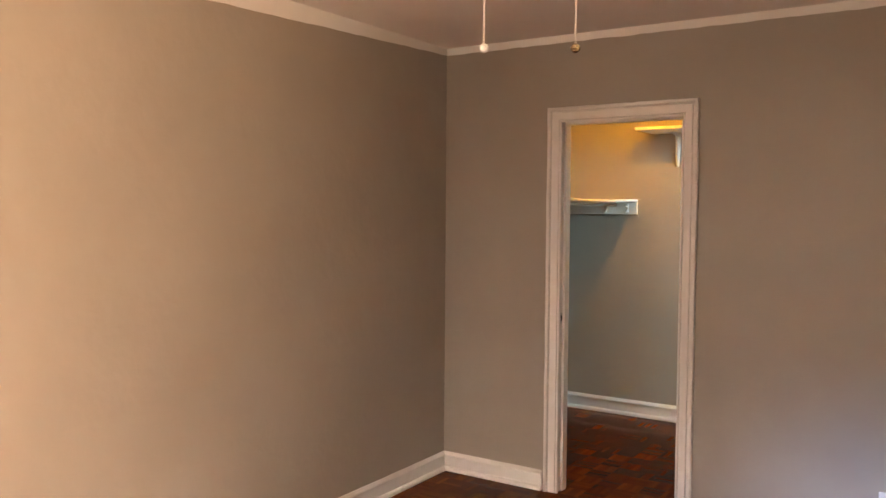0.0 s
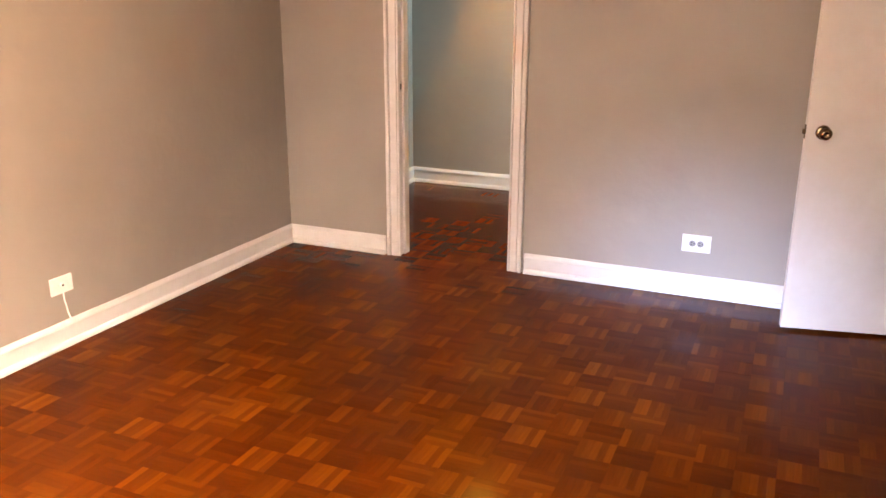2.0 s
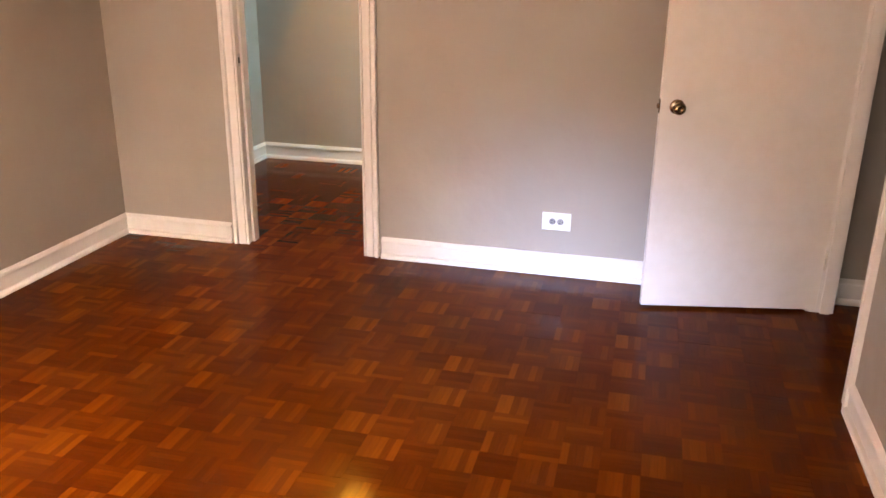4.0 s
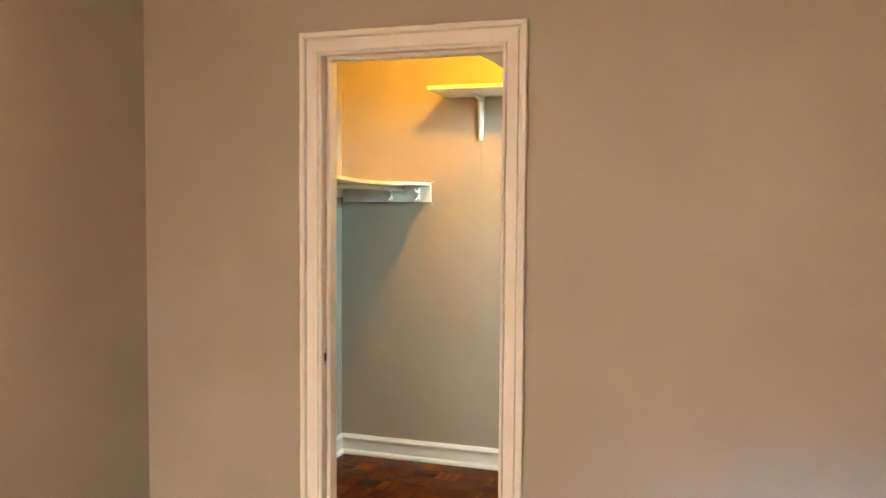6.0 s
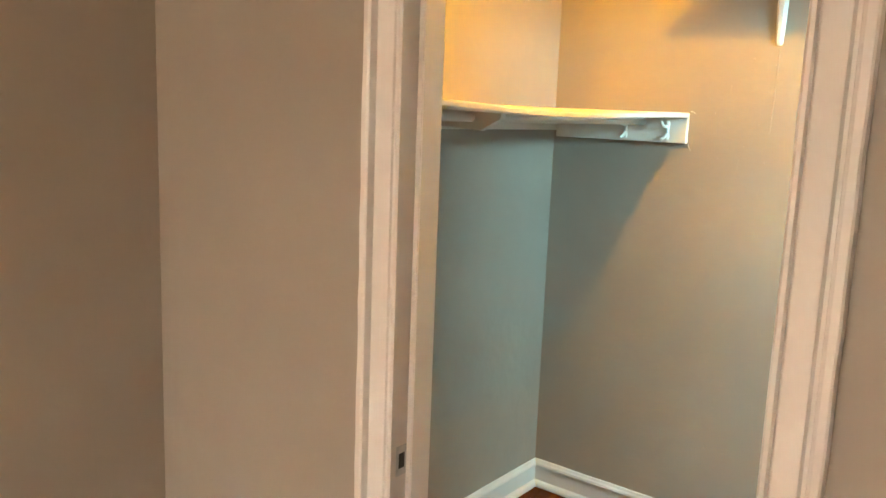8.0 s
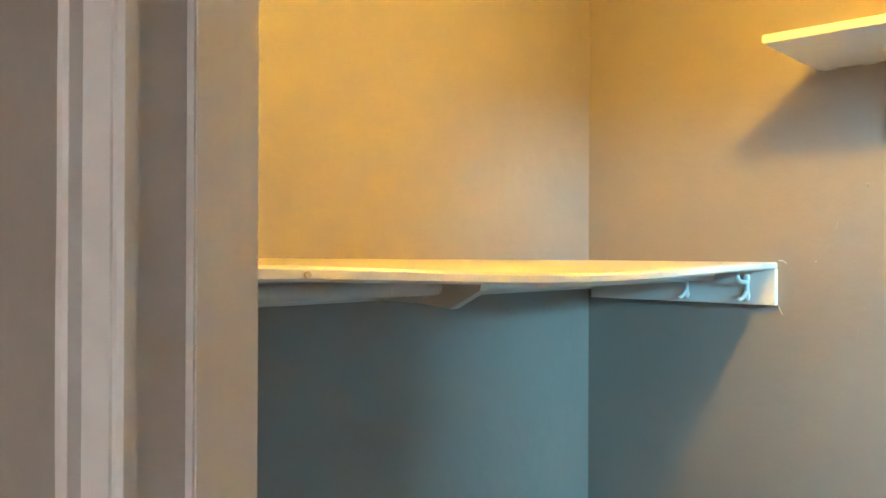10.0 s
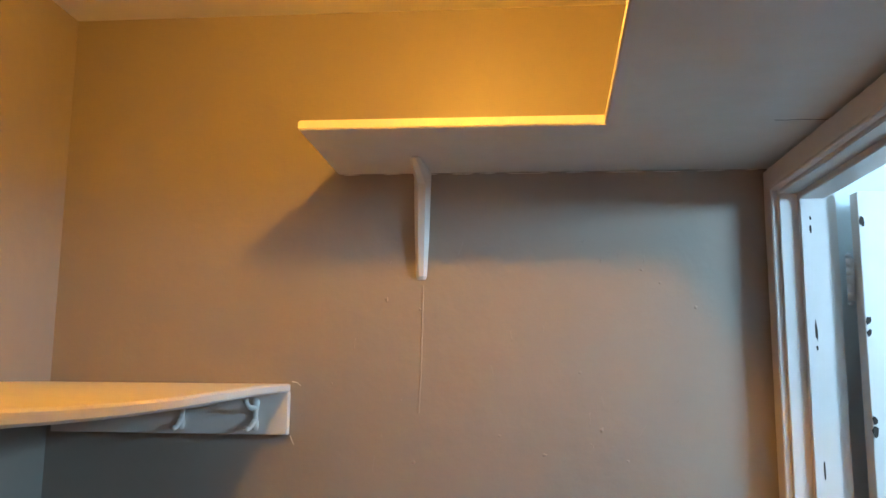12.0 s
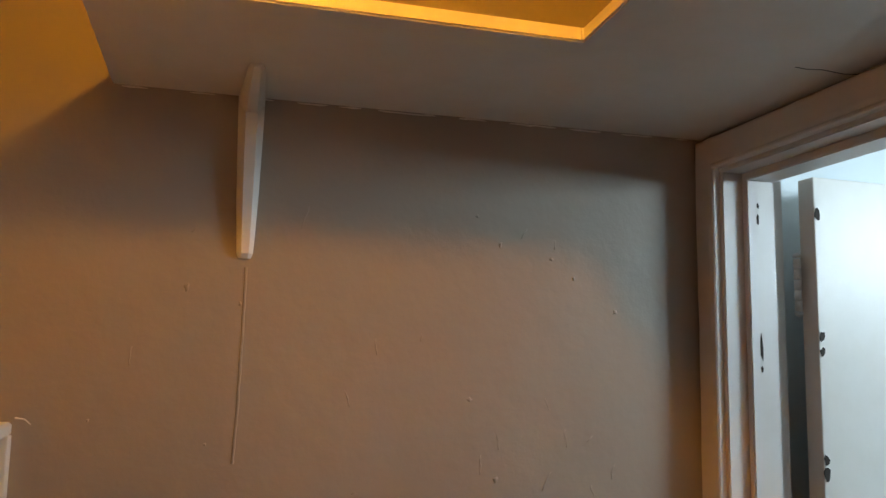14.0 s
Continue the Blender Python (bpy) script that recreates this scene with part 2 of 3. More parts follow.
setting("wall_closet_east", boxes(
    ((CE, T, 0), (CE + 0.11, D2[0] - J, 2.7)), ((CE, D2[1] + J, 0), (CE + 0.11, CB, 2.7)),
    ((CE, D2[0] - J, D2[2] + J), (CE + 0.11, D2[1] + J, 2.7))), WALL,
    "closet side wall with the bathroom doorway", "wall")
BX = 2.67
setting("wall_bathroom_north", boxes(((CE + 0.11, 1.93, 0), (BX + 0.15, 2.05, 2.7))),
        PALE, "pale painted bathroom wall", "wall")
setting("wall_bathroom_east", boxes(
    ((BX, T, 0), (BX + 0.15, W2[0], 2.7)), ((BX, W2[1], 0), (BX + 0.15, 1.93, 2.7)),
    ((BX, W2[0], 0), (BX + 0.15, W2[1], W2[2])), ((BX, W2[0], W2[3]), (BX + 0.15, W2[1], 2.7))),
    PALE, "pale painted bathroom wall with a window", "wall")
setting("wall_bathroom_lining", boxes(((CE + 0.11, T, 0), (CE + 0.118, D2[0] - 0.09, 2.6)), ((CE + 0.118, T, 0), (BX, T + 0.008, 2.6))),
        PALE, "pale painted bathroom wall", "wall")
setting("wall_hall_south", boxes(((EAST + T, -1.75, 0), (5.2, -1.65, 2.7))), WALL, "greige hall wall", "wall")
setting("wall_hall_east", boxes(((5.1, -1.65, 0), (5.2, 0, 2.7))), WALL, "greige hall wall", "wall")

setting("ceiling", boxes(((0, BACK, H), (EAST, 0, H + 0.1))), CEILING, "white painted plaster ceiling", "ceiling")
setting("ceiling_closet", boxes(((CW, T, CH), (CE, CB, CH + 0.1))), CEILING, "white painted closet ceiling", "ceiling")
setting("ceiling_bathroom", boxes(((CE + 0.11, T, 2.5), (BX, 1.93, 2.6))), CEILING, "white bathroom ceiling", "ceiling")
setting("ceiling_hall", boxes(((EAST + T, -1.65, 2.5), (5.1, 0, 2.6))), CEILING, "white hall ceiling", "ceiling")
setting("roof", boxes(((-0.4, BACK - 0.4, 2.71), (5.4, 2.6, 2.8))), CEILING, "flat slab over the rooms", "roof")
floor = setting("floor", boxes(((-0.2, BACK, -0.15), (5.2, 2.42, -0.012))), GROUT, "dark reddish wood parquet floor", "floor")
setting("floor_bathroom", boxes(((CE + 0.10, T, -0.012), (BX, 1.93, 0.002))), PALE, "pale bathroom floor", "floor")
setting("ground", boxes(((-300, -300, -0.6), (300, 300, -0.5))), GROUND, "grassy ground outside", "ground")


def strip_edge(name, axis, a, b, at, out, z0, z1, label, slope=0.0):
    """A narrow unpainted band under the ceiling with an uneven lower edge. axis: 0 runs along x, 1 along y."""
    rng = random.Random(len(name) + axis)
    bm = bmesh.new()
    rows = []
    for s in wobble(a, b, 90):
        low = z0 + slope * (s - b) + rng.uniform(-0.0025, 0.0025)
        ring = []
        for d, z in ((0, low), (out, low), (out, z1), (0, z1)):
            ring.append((s, at + d, z) if axis == 0 else (at + d, s, z))
        rows.append(ring)
    loft(bm, rows)
    return setting(name, bm, CEILING, label, "trim")


strip_edge("trim_north", 0, 0.003, EAST, 0, -0.003, 2.484, H, "white unpainted band along the wall top")
strip_edge("trim_west", 1, BACK, -0.004, 0, 0.003, 2.486, H, "white unpainted band along the wall top", 0.033)

# baseboards: a board with a moulded top and a rounded shoe
BASE = ((0, 0), (0.027, 0), (0.0275, 0.006), (0.0255, 0.014), (0.0205, 0.021), (0.0135, 0.0255), (0.0105, 0.027), (0.0105, 0.089),
        (0.0175, 0.0915), (0.0195, 0.0985), (0.0165, 0.1065), (0.0105, 0.1125), (0.0065, 0.118), (0.003, 0.121), (0, 0.1215))


def baseboard(a, b, n, ends=(0, 0), tall=1.0):
    """A moulded board on the floor from a to b, its face towards n; ends: 1 mitres that end for an inner corner."""
    a, b, n = Vector((*a, 0)), Vector((*b, 0)), Vector((*n, 0))
    along = (b - a).normalized()
    rng = random.Random(int(a.x * 100 + b.y * 37))
    bm = bmesh.new()
    rings = []
    count = max(2, int((b - a).length / 0.12))
    for i in range(count + 1):
        ring = []
        for d, z in BASE:
            p = a + (b - a) * (i / count) + n * (d + (rng.uniform(-0.0006, 0.0006) if z > 0.1 else 0))
            if i == 0 and ends[0]:
                p = p + along * d
            if i == count and ends[1]:
                p = p - along * d
            ring.append((p.x, p.y, z * tall + (rng.uniform(-0.0014, 0.0014) if z > 0.1 else 0)))
        rings.append(ring)
    loft(bm, rings)
    return tagged(part("baseboard", bm, TRIM), "white painted moulded baseboard with a rounded shoe", "baseboard", kind="structure")


baseboard((0, BACK), (0, 0), (1, 0), (1, 1), 0.92)
baseboard((0, 0), (D1[0] - 0.092, 0), (0, -1), (1, 0), 0.92)
baseboard((D1[1] + 0.092, 0), (EAST, 0), (0, -1), (0, 1), 0.92)
baseboard((EAST, BACK), (EAST, D3[0] - 0.082), (-1, 0), (1, 0), 0.92)
baseboard((0, BACK), (EAST, BACK), (0, 1), (1, 1), 0.92)
baseboard((CW, T), (CW, CB), (1, 0), (1, 1))
baseboard((CW, CB), (CE, CB), (0, -1), (1, 0))
baseboard((CW, T), (D1[0] - J, T), (0, 1), (1, 0))
baseboard((D1[1] + J, T), (CE, T), (0, 1), (0, 1))
baseboard((CE, T), (CE, D2[0] - 0.072), (-1, 0), (1, 0))
baseboard((EAST + T, 0), (5.1, 0), (0, -1), (0, 1))


# ---- doorways ----
def casing_profile(w):
    """Moulded casing: distance from the opening, depth off the wall."""
    k = w / 0.082
    return [(0, 0), (0, 0.010), (0.004 * k, 0.0135), (0.010 * k, 0.0135), (0.0125 * k, 0.0050), (0.017 * k, 0.0125),
            (0.052 * k, 0.0165), (0.0545 * k, 0.0060), (0.060 * k, 0.0060), (0.064 * k, 0.0215), (0.069 * k, 0.0240),
            (0.079 * k, 0.0240), (0.082 * k, 0.0210), (0.082 * k, 0)]


def plain_profile(w):
    """Flat casing with eased edges and a thin bead at the opening."""
    return [(0, 0), (0, 0.015), (0.002, 0.018), (0.0055, 0.018), (0.008, 0.0155), (0.010, 0.0150),
            (0.3 * w, 0.0158), (0.7 * w, 0.0162), (w - 0.004, 0.0165), (w - 0.001, 0.0145), (w, 0.0110), (w, 0.006), (w, 0.003), (w, 0)]


def doorway(name, to_world, u0, u1, head, depth, w, label, stop=(0.045, 0.085), r=0.008, profile=casing_profile):
    """Jambs, stops and a mitred casing round an opening. to_world(u, d, z): d is the distance off the wall's face, towards the viewer."""
    top = thing(name, label, "door frame", kind="structure")
    prof = profile(w)
    rng = random.Random(int(u1 * 100))

    def piece(pname, stations):
        bm = bmesh.new()
        rings = []
        for f0, f1 in zip(stations, stations[1:]):
            for i in range(40):
                q = i / 40
                j = rng.uniform(-0.0013, 0.0013) if i else 0.0
                rings.append([to_world(*[a + (b - a) * q for a, b in zip(f0(s + j * (s > 0.9 * w), d), f1(s + j * (s > 0.9 * w), d))]) for s, d in prof])
        rings.append([to_world(*stations[-1](s, d)) for s, d in prof])
        loft(bm, rings)
        part(pname, bm, TRIM, top)

    piece("casing_side", [lambda s, d: (u0 - r - s, d, 0.0), lambda s, d: (u0 - r - s, d, head + r + s)])
    piece("casing_head", [lambda s, d: (u0 - r - s, d, head + r + s), lambda s, d: (u1 + r + s, d, head + r + s)])
    piece("casing_side", [lambda s, d: (u1 + r + s, d, head + r + s), lambda s, d: (u1 + r + s, d, 0.0)])

    def slab(pname, lo, hi):
        bm = bmesh.new()
        box(bm, (0, 0, 0), (1, 1, 1), 0)
        bmesh.ops.bevel(bm, geom=list(bm.edges), offset=0.002, segments=2, affect="EDGES")
        for v in bm.verts:
            c = []
            for i in range(3):
                f = v.co[i]
                size = abs(hi[i] - lo[i])
                # keep the rounding 2 mm wide at any size
                if 0 < f < 0.5:
                    c.append(min(lo[i], hi[i]) + f)
                elif 0.5 <= f < 1:
                    c.append(min(lo[i], hi[i]) + size - (1 - f))
                else:
                    c.append(min(lo[i], hi[i]) + f * size)
            v.co = Vector(to_world(*c))
        part(pname, bm, TRIM, top)

    slab("jamb", (u0 - J, -depth, 0), (u0, 0.004, head))
    slab("jamb", (u1, -depth, 0), (u1 + J, 0.004, head))
    slab("jamb_head", (u0 - J, -depth, head), (u1 + J, 0.004, head + J))
    a, b = stop
    slab("door_stop", (u0, -b, 0), (u0 + 0.014, -a, head - 0.014))
    slab("door_stop", (u1 - 0.014, -b, 0), (u1, -a, head - 0.014))
    slab("door_stop_head", (u0, -b, head - 0.014), (u1, -a, head))
    return top


door_1 = doorway("door_1", lambda u, d, z: (u, -d, z), D1[0], D1[1], D1[2], T, 0.082,
                 "white painted moulded door frame to the closet, no door leaf", stop=(0.040, 0.097), r=-0.006)
part("strike_plate", boxes(((D1[0] - 0.001, 0.012, 0.947), (D1[0] + 0.0015, 0.040, 1.007)), bevel=0.0005), STEEL, door_1)
part("strike_hole", boxes(((D1[0] + 0.0005, 0.018, 0.962), (D1[0] + 0.0022, 0.034, 0.992))), SLOT, door_1)
door_2 = doorway("door_2", lambda u, d, z: (CE - d, u, z), D2[0], D2[1], D2[2], 0.115, 0.056,
                 "chipped white door frame between closet and bathroom", stop=(0.034, 0.088), profile=plain_profile)
door_3 = doorway("door_3", lambda u, d, z: (EAST - d, u, z), D3[0], D3[1], D3[2], T + 0.004, 0.075,
                 "white painted door frame to the hall", stop=(0.045, 0.085))


def window(name, to_world, u0, u1, z0, z1, depth, label):
    """A sash window set in its opening: frame, sill, meeting rail and two panes."""
    top = thing(name, label, "window", kind="structure")

    def bar(pname, lo, hi, m=TRIM):
        bm = boxes((lo, hi), bevel=0.004 if m is TRIM else 0)
        for v in bm.verts:
            v.co = Vector(to_world(*v.co))
        return part(pname, bm, m, top)

    d0, d1, f = -depth + 0.02, -depth + 0.07, 0.05
    bar("window_frame", (u0, d0, z0), (u0 + f, d1, z1))
    bar("window_frame", (u1 - f, d0, z0), (u1, d1, z1))
    bar("window_frame", (u0 + f, d0, z1 - f), (u1 - f, d1, z1))
    bar("window_frame", (u0 + f, d0, z0), (u1 - f, d1, z0 + f))
    mid = (z0 + z1) / 2
    bar("meeting_rail", (u0 + f, d0, mid - 0.02), (u1 - f, d1, mid + 0.02))
    bar("window_sill", (u0 - 0.04, -0.02, z0 - 0.03), (u1 + 0.04, 0.05, z0 + 0.005))
    for lo, hi in ((z0 + f, mid - 0.02), (mid + 0.02, z1 - f)):
        bar("pane", (u0 + f, (d0 + d1) / 2 - 0.002, lo), (u1 - f, (d0 + d1) / 2 + 0.002, hi), GLASS).visible_shadow = False
    return top


window("window_1", lambda u, d, z: (u, BACK + d, z), *W1, 0.2, "white sash window in the rear wall")
window("window_3", lambda u, d, z: (EAST - d, u, z), *W3, T, "white sash window in the side wall")
window("window_2", lambda u, d, z: (BX - d, u, z), *W2, 0.15, "white sash window of the bathroom")


# ---- door leaves ----
def slab_leaf(name, hinge, to, z0, z1, thick, label):
    """A flush door; its near face runs from hinge to the free edge."""
    top = thing(name, label, "door", (*hinge, 0))
    d = Vector((to[0] - hinge[0], to[1] - hinge[1], 0))
    top.rotation_euler[2] = math.atan2(d.y, d.x)
    return top, d.length


leaf, LW = slab_leaf("door", (3.600, -0.152), (2.839, -0.312), 0.012, 2.02, 0.035,
                     "white painted flush door with a bronze knob, open against the wall")
# the leaf runs along its own x; y > 0 faces the room
part("leaf", boxes(((0, -0.036, 0.014), (LW, 0, 2.041)), bevel=0.0025), DOOR, leaf)
KX, KZ = LW - 0.068, 0.908
for side in (1, -1):
    y0 = 0 if side > 0 else -0.036
    rose = part("rose", lathe([(0.0005, 0), (0.031, 0), (0.031, 0.003), (0.026, 0.007), (0.013, 0.009), (0.0005, 0.009)],
                              (KX, y0, KZ), (0, side, 0), 28), BRONZE, leaf, smooth=True)
    part("knob", lathe([(0.0005, 0.008), (0.010, 0.008), (0.010, 0.026), (0.018, 0.031), (0.0255, 0.040), (0.027, 0.048),
                        (0.024, 0.057), (0.015, 0.063), (0.009, 0.064), (0.008, 0.061), (0.0005, 0.061)],
                       (KX, y0, KZ), (0, side, 0), 28), BRONZE, leaf, "aged bronze round knob", smooth=True)
part("latch_plate", boxes(((LW - 0.001, -0.030, KZ - 0.030), (LW + 0.0015, -0.006, KZ + 0.030)), bevel=0.0005), BRONZE, leaf)
part("latch_bolt", boxes(((LW + 0.001, -0.024, KZ - 0.010), (LW + 0.011, -0.012, KZ + 0.010)), bevel=0.002), BRONZE, leaf)
for hz in (0.25, 1.05, 1.80):
    part("hinge", lathe([(0.0005, -0.045), (0.006, -0.045), (0.006, 0.045), (0.0005, 0.045)], (-0.004, 0.004, hz), (0, 0, 1), 12), DOOR, leaf, smooth=True)


def ragged(bm, centre, u, v, n, w, h, thick, rng, k=9):
    """A flat chip with a ragged outline on a surface with axes u, v and normal n."""
    c, u, v, n = Vector(centre), Vector(u), Vector(v), Vector(n)
    rings = [[], []]
    for i in range(k):
        a = 2 * math.pi * i / k
        r = rng.uniform(0.55, 1.05)
        p = c + u * (math.cos(a) * w / 2 * r) + v * (math.sin(a) * h / 2 * r)
        rings[0].append(p - n * 0.001)
        rings[1].append(p + n * thick)
    return loft(bm, rings)


# bathroom door: hinged on the bathroom side, standing open at a right angle
bath_door = thing("door", "white painted bathroom door standing open, chipped along its edge", "door", (1.724, 1.826, 0))
bath_door.rotation_euler[2] = radians(2)
part("leaf", boxes(((0.004, -0.036, 0.014), (0.695, 0, 2.070)), bevel=0.002), DOOR, bath_door)
hinge_zs = (0.25, 1.05, 1.888)
for hz in hinge_zs:
    hinge = part("hinge", boxes(((-0.011, -0.003, hz - 0.045), (0.003, -0.001, hz + 0.045)), bevel=0.0005), TRIM, bath_door, "hinge coated with white paint")
    for i in range(5):
        z = hz - 0.045 + i * 0.018
        part("knuckle", lathe([(0.0005, 0.0011), (0.0062, 0.0011), (0.0062, 0.0169), (0.0005, 0.0169)], (-0.008, -0.006, z), (0, 0, 1), 12), TRIM, hinge, smooth=True)
    for z, s in ((hz - 0.047, -1), (hz + 0.047, 1)):
        part("finial", lathe([(0.0005, 0), (0.0075, 0), (0.006, 0.005), (0.0005, 0.008)], (-0.008, -0.006, z), (0, 0, s), 12), STEEL, hinge, smooth=True)
rng = random.Random(5)
for z, h, w in ((2.005, 0.026, 0.012), (1.800, 0.024, 0.013), (1.774, 0.020, 0.013), (1.600, 0.020, 0.012), (1.575, 0.030, 0.015), (1.30, 0.02, 0.01), (1.02, 0.03, 0.012)):
    bm = ragged(bmesh.new(), (0.0105, -0.036, z), (1, 0, 0), (0, 0, 1), (0, -1, 0), w, h, 0.0008, rng)
    part("paint_chip", bm, CHIP, bath_door, "bare wood where paint has chipped")
for y, z, h in ((1.808, 2.02, 0.012), (1.8085, 1.995, 0.022), (1.8085, 1.78, 0.055), (1.809, 1.745, 0.012), (1.8085, 1.50, 0.05)):
    bm = ragged(bmesh.new(), (CE + 0.054, D2[1] - 0.014, z), (1, 0, 0), (0, 0, 1), (0, -1, 0), 0.006, h, 0.0007, rng, 7)
    part("paint_chip", bm, CHIP, door_2, "bare wood where paint has chipped")

# ---- closet: lower shelf with its cleats, support, rod and hooks ----
shelf = thing("closet_shelf", "white painted sagging closet shelf on cleats", "shelf", (0, 0, 0))
bm = bmesh.new()
rings = []
for y in wobble(T + 0.002, CB - 0.002, 44):
    f = (y - T) / (CB - T)
    sag = 0.018 * math.sin(math.pi * f) ** 2
    edge = 0.504 + 0.036 * (1 - f) + 0.0012 * math.sin(y * 31)
    ring = []
    for x, z in ((CW + 0.002, -0.019), (edge - 0.004, -0.019), (edge, -0.015), (edge, -0.004), (edge - 0.004, 0.0), (0.2, 0.0), (CW + 0.002, 0.0)):
        k = max(0.0, (x - CW) / 0.58)
        droop = 0.003 * min(1.0, 1.25 * (1 - f)) * k * k
        ring.append((x, y, 1.674 - 0.015 * f + z - sag * k - droop))
    rings.append(ring)
part("board", loft(bm, rings), SHELF, shelf)
part("cleat", boxes(((CW + 0.022, CB - 0.022, 1.546), (0.506, CB - 0.001, 1.6415)), bevel=0.002), SHELF, shelf)
part("cleat", boxes(((CW + 0.001, T + 0.024, 1.572), (CW + 0.021, CB - 0.001, 1.6415)), bevel=0.002), SHELF, shelf)
part("cleat", boxes(((CW + 0.022, T + 0.001, 1.546), (0.506, T + 0.022, 1.6415)), bevel=0.002), SHELF, shelf)
bm = bmesh.new()
outline = ((CW + 0.022, 1.598), (0.300, 1.590), (0.361, 1.584), (0.428, 1.618), (0.432, 1.634), (CW + 0.022, 1.640))
loft(bm, [[(x, y, z) for x, z in outline] for y in (0.772, 0.794)])
part("support_board", bm, SHELF, shelf)
part("knot_mark", ragged(bmesh.new(), (0.5365, 0.325, 1.6560), (0, 1, 0), (0, 0, 1), (1, 0, 0), 0.016, 0.008, 0.0014, rng), BARE, shelf, "dented knot in the shelf edge")

rod = tagged(part("clothes_rod", tube([(0.33, y, 1.622) for y in wobble(T + 0.023, CB - 0.023, 6)], 0.0145, 16), SHELF, smooth=True),
             "white painted round clothes rod under the shelf", "clothes rod")


def coat_hook(x):
    """A cast two-prong coat hook thick with paint."""
    top = thing("coat_hook", "small painted coat hook on the shelf cleat", "hook", (x, CB - 0.022, 1.592), "hooks on the cleat")
    part("plate", tube([(0, -0.003, 0.034), (0, -0.004, 0.024), (0, -0.003, 0.008), (0, -0.003, -0.010), (0, -0.004, -0.024), (0, -0.003, -0.036)],
                       [0.006, 0.009, 0.006, 0.006, 0.009, 0.006], 12), SHELF, top, smooth=True)
    part("upper_prong", tube([(0, -0.003, 0.016), (-0.004, -0.014, 0.013), (-0.009, -0.026, 0.016), (-0.012, -0.035, 0.026), (-0.013, -0.036, 0.034)],
                             [0.007, 0.0058, 0.0052, 0.0056, 0.0066], 12), SHELF, top, smooth=True)
    part("lower_prong", tube([(0, -0.003, -0.014), (-0.003, -0.013, -0.023), (-0.006, -0.022, -0.031), (-0.009, -0.030, -0.034), (-0.010, -0.034, -0.031)],
                             [0.007, 0.0056, 0.0050, 0.0050, 0.0058], 12), SHELF, top, smooth=True)
    return top


hook = coat_hook(0.433)
copy_thing(hook, pose(0.261, CB - 0.022, 1.592, 0, 0, 8))

# ---- closet: upper shelf, in an L along the back wall and over the bathroom door ----
upper = thing("upper_shelf", "white painted L-shaped shelf above the bathroom doorway", "shelf")
bm = bmesh.new()
plan = ((0.602, CB - 0.001), (0.602, 1.5375), (1.186, 1.5375), (1.122, T + 0.001), (CE - 0.001, T + 0.001), (CE - 0.001, CB - 0.001))
loft(bm, [[(x, y, z) for x, y in plan] for z in (2.1475, 2.167)])
bmesh.ops.recalc_face_normals(bm, faces=bm.faces)
bmesh.ops.bevel(bm, geom=list(bm.edges), offset=0.0025, segments=2, affect="EDGES")
part("board", bm, SHELF, upper)
# brushed paint and filler where the shelf meets the wall
rng = random.Random(21)
x = 0.615
while x < CE - 0.04:
    n = rng.randint(3, 9)
    pts = [(x + i * 0.012, CB - 0.0008, 2.1469 - rng.uniform(0, 0.0014)) for i in range(n)]
    part("filler_bead", tube(pts, [0.0006] + [rng.uniform(0.0009, 0.0018) for _ in range(n - 2)] + [0.0006], 6), SHELF, upper, smooth=True)
    x += n * 0.012 + rng.uniform(0.004, 0.05)
bm = bmesh.new()
loft(bm, [[(CE - 0.10 + i * 0.02, 1.530 + d + 0.003 * math.sin(i * 2.1), 2.1478 - e) for d, e in ((-0.0008, 0), (0.0012, 0), (0.0012, 0.0006), (-0.0008, 0.0006))] for i in range(6)])
part("crack", bm, SLOT, upper, "dark crack in the paint at the joint")

bracket = thing("shelf_bracket", "white painted tapered metal shelf bracket", "bracket", (0.803, CB, 0))
bm = bmesh.new()
rings = []
for z, w, d in ((2.1462, 0.020, 0.020), (2.10, 0.019, 0.022), (2.0, 0.0165, 0.020), (1.93, 0.0135, 0.015), (1.905, 0.012, 0.012), (1.898, 0.009, 0.006)):
    rings.append([(-w, -0.001, z), (w, -0.001, z), (w, -d * 0.4, z), (w * 0.45, -d, z), (-w * 0.45, -d, z), (-w, -d * 0.4, z)])
part("wall_arm", loft(bm, rings), SHELF, bracket)
bm = bmesh.new()
rings = []
for y, w, d in ((-0.010, 0.019, 0.030), (-0.05, 0.017, 0.024), (-0.10, 0.014, 0.016), (-0.15, 0.011, 0.009), (-0.162, 0.008, 0.004)):
    rings.append([(-w, y, 2.1466), (w, y, 2.1466), (w, y, 2.1466 - d * 0.4), (w * 0.45, y, 2.1466 - d), (-w * 0.45, y, 2.1466 - d), (-w, y, 2.1466 - d * 0.4)])
part("shelf_arm", loft(bm, rings), SHELF, bracket)

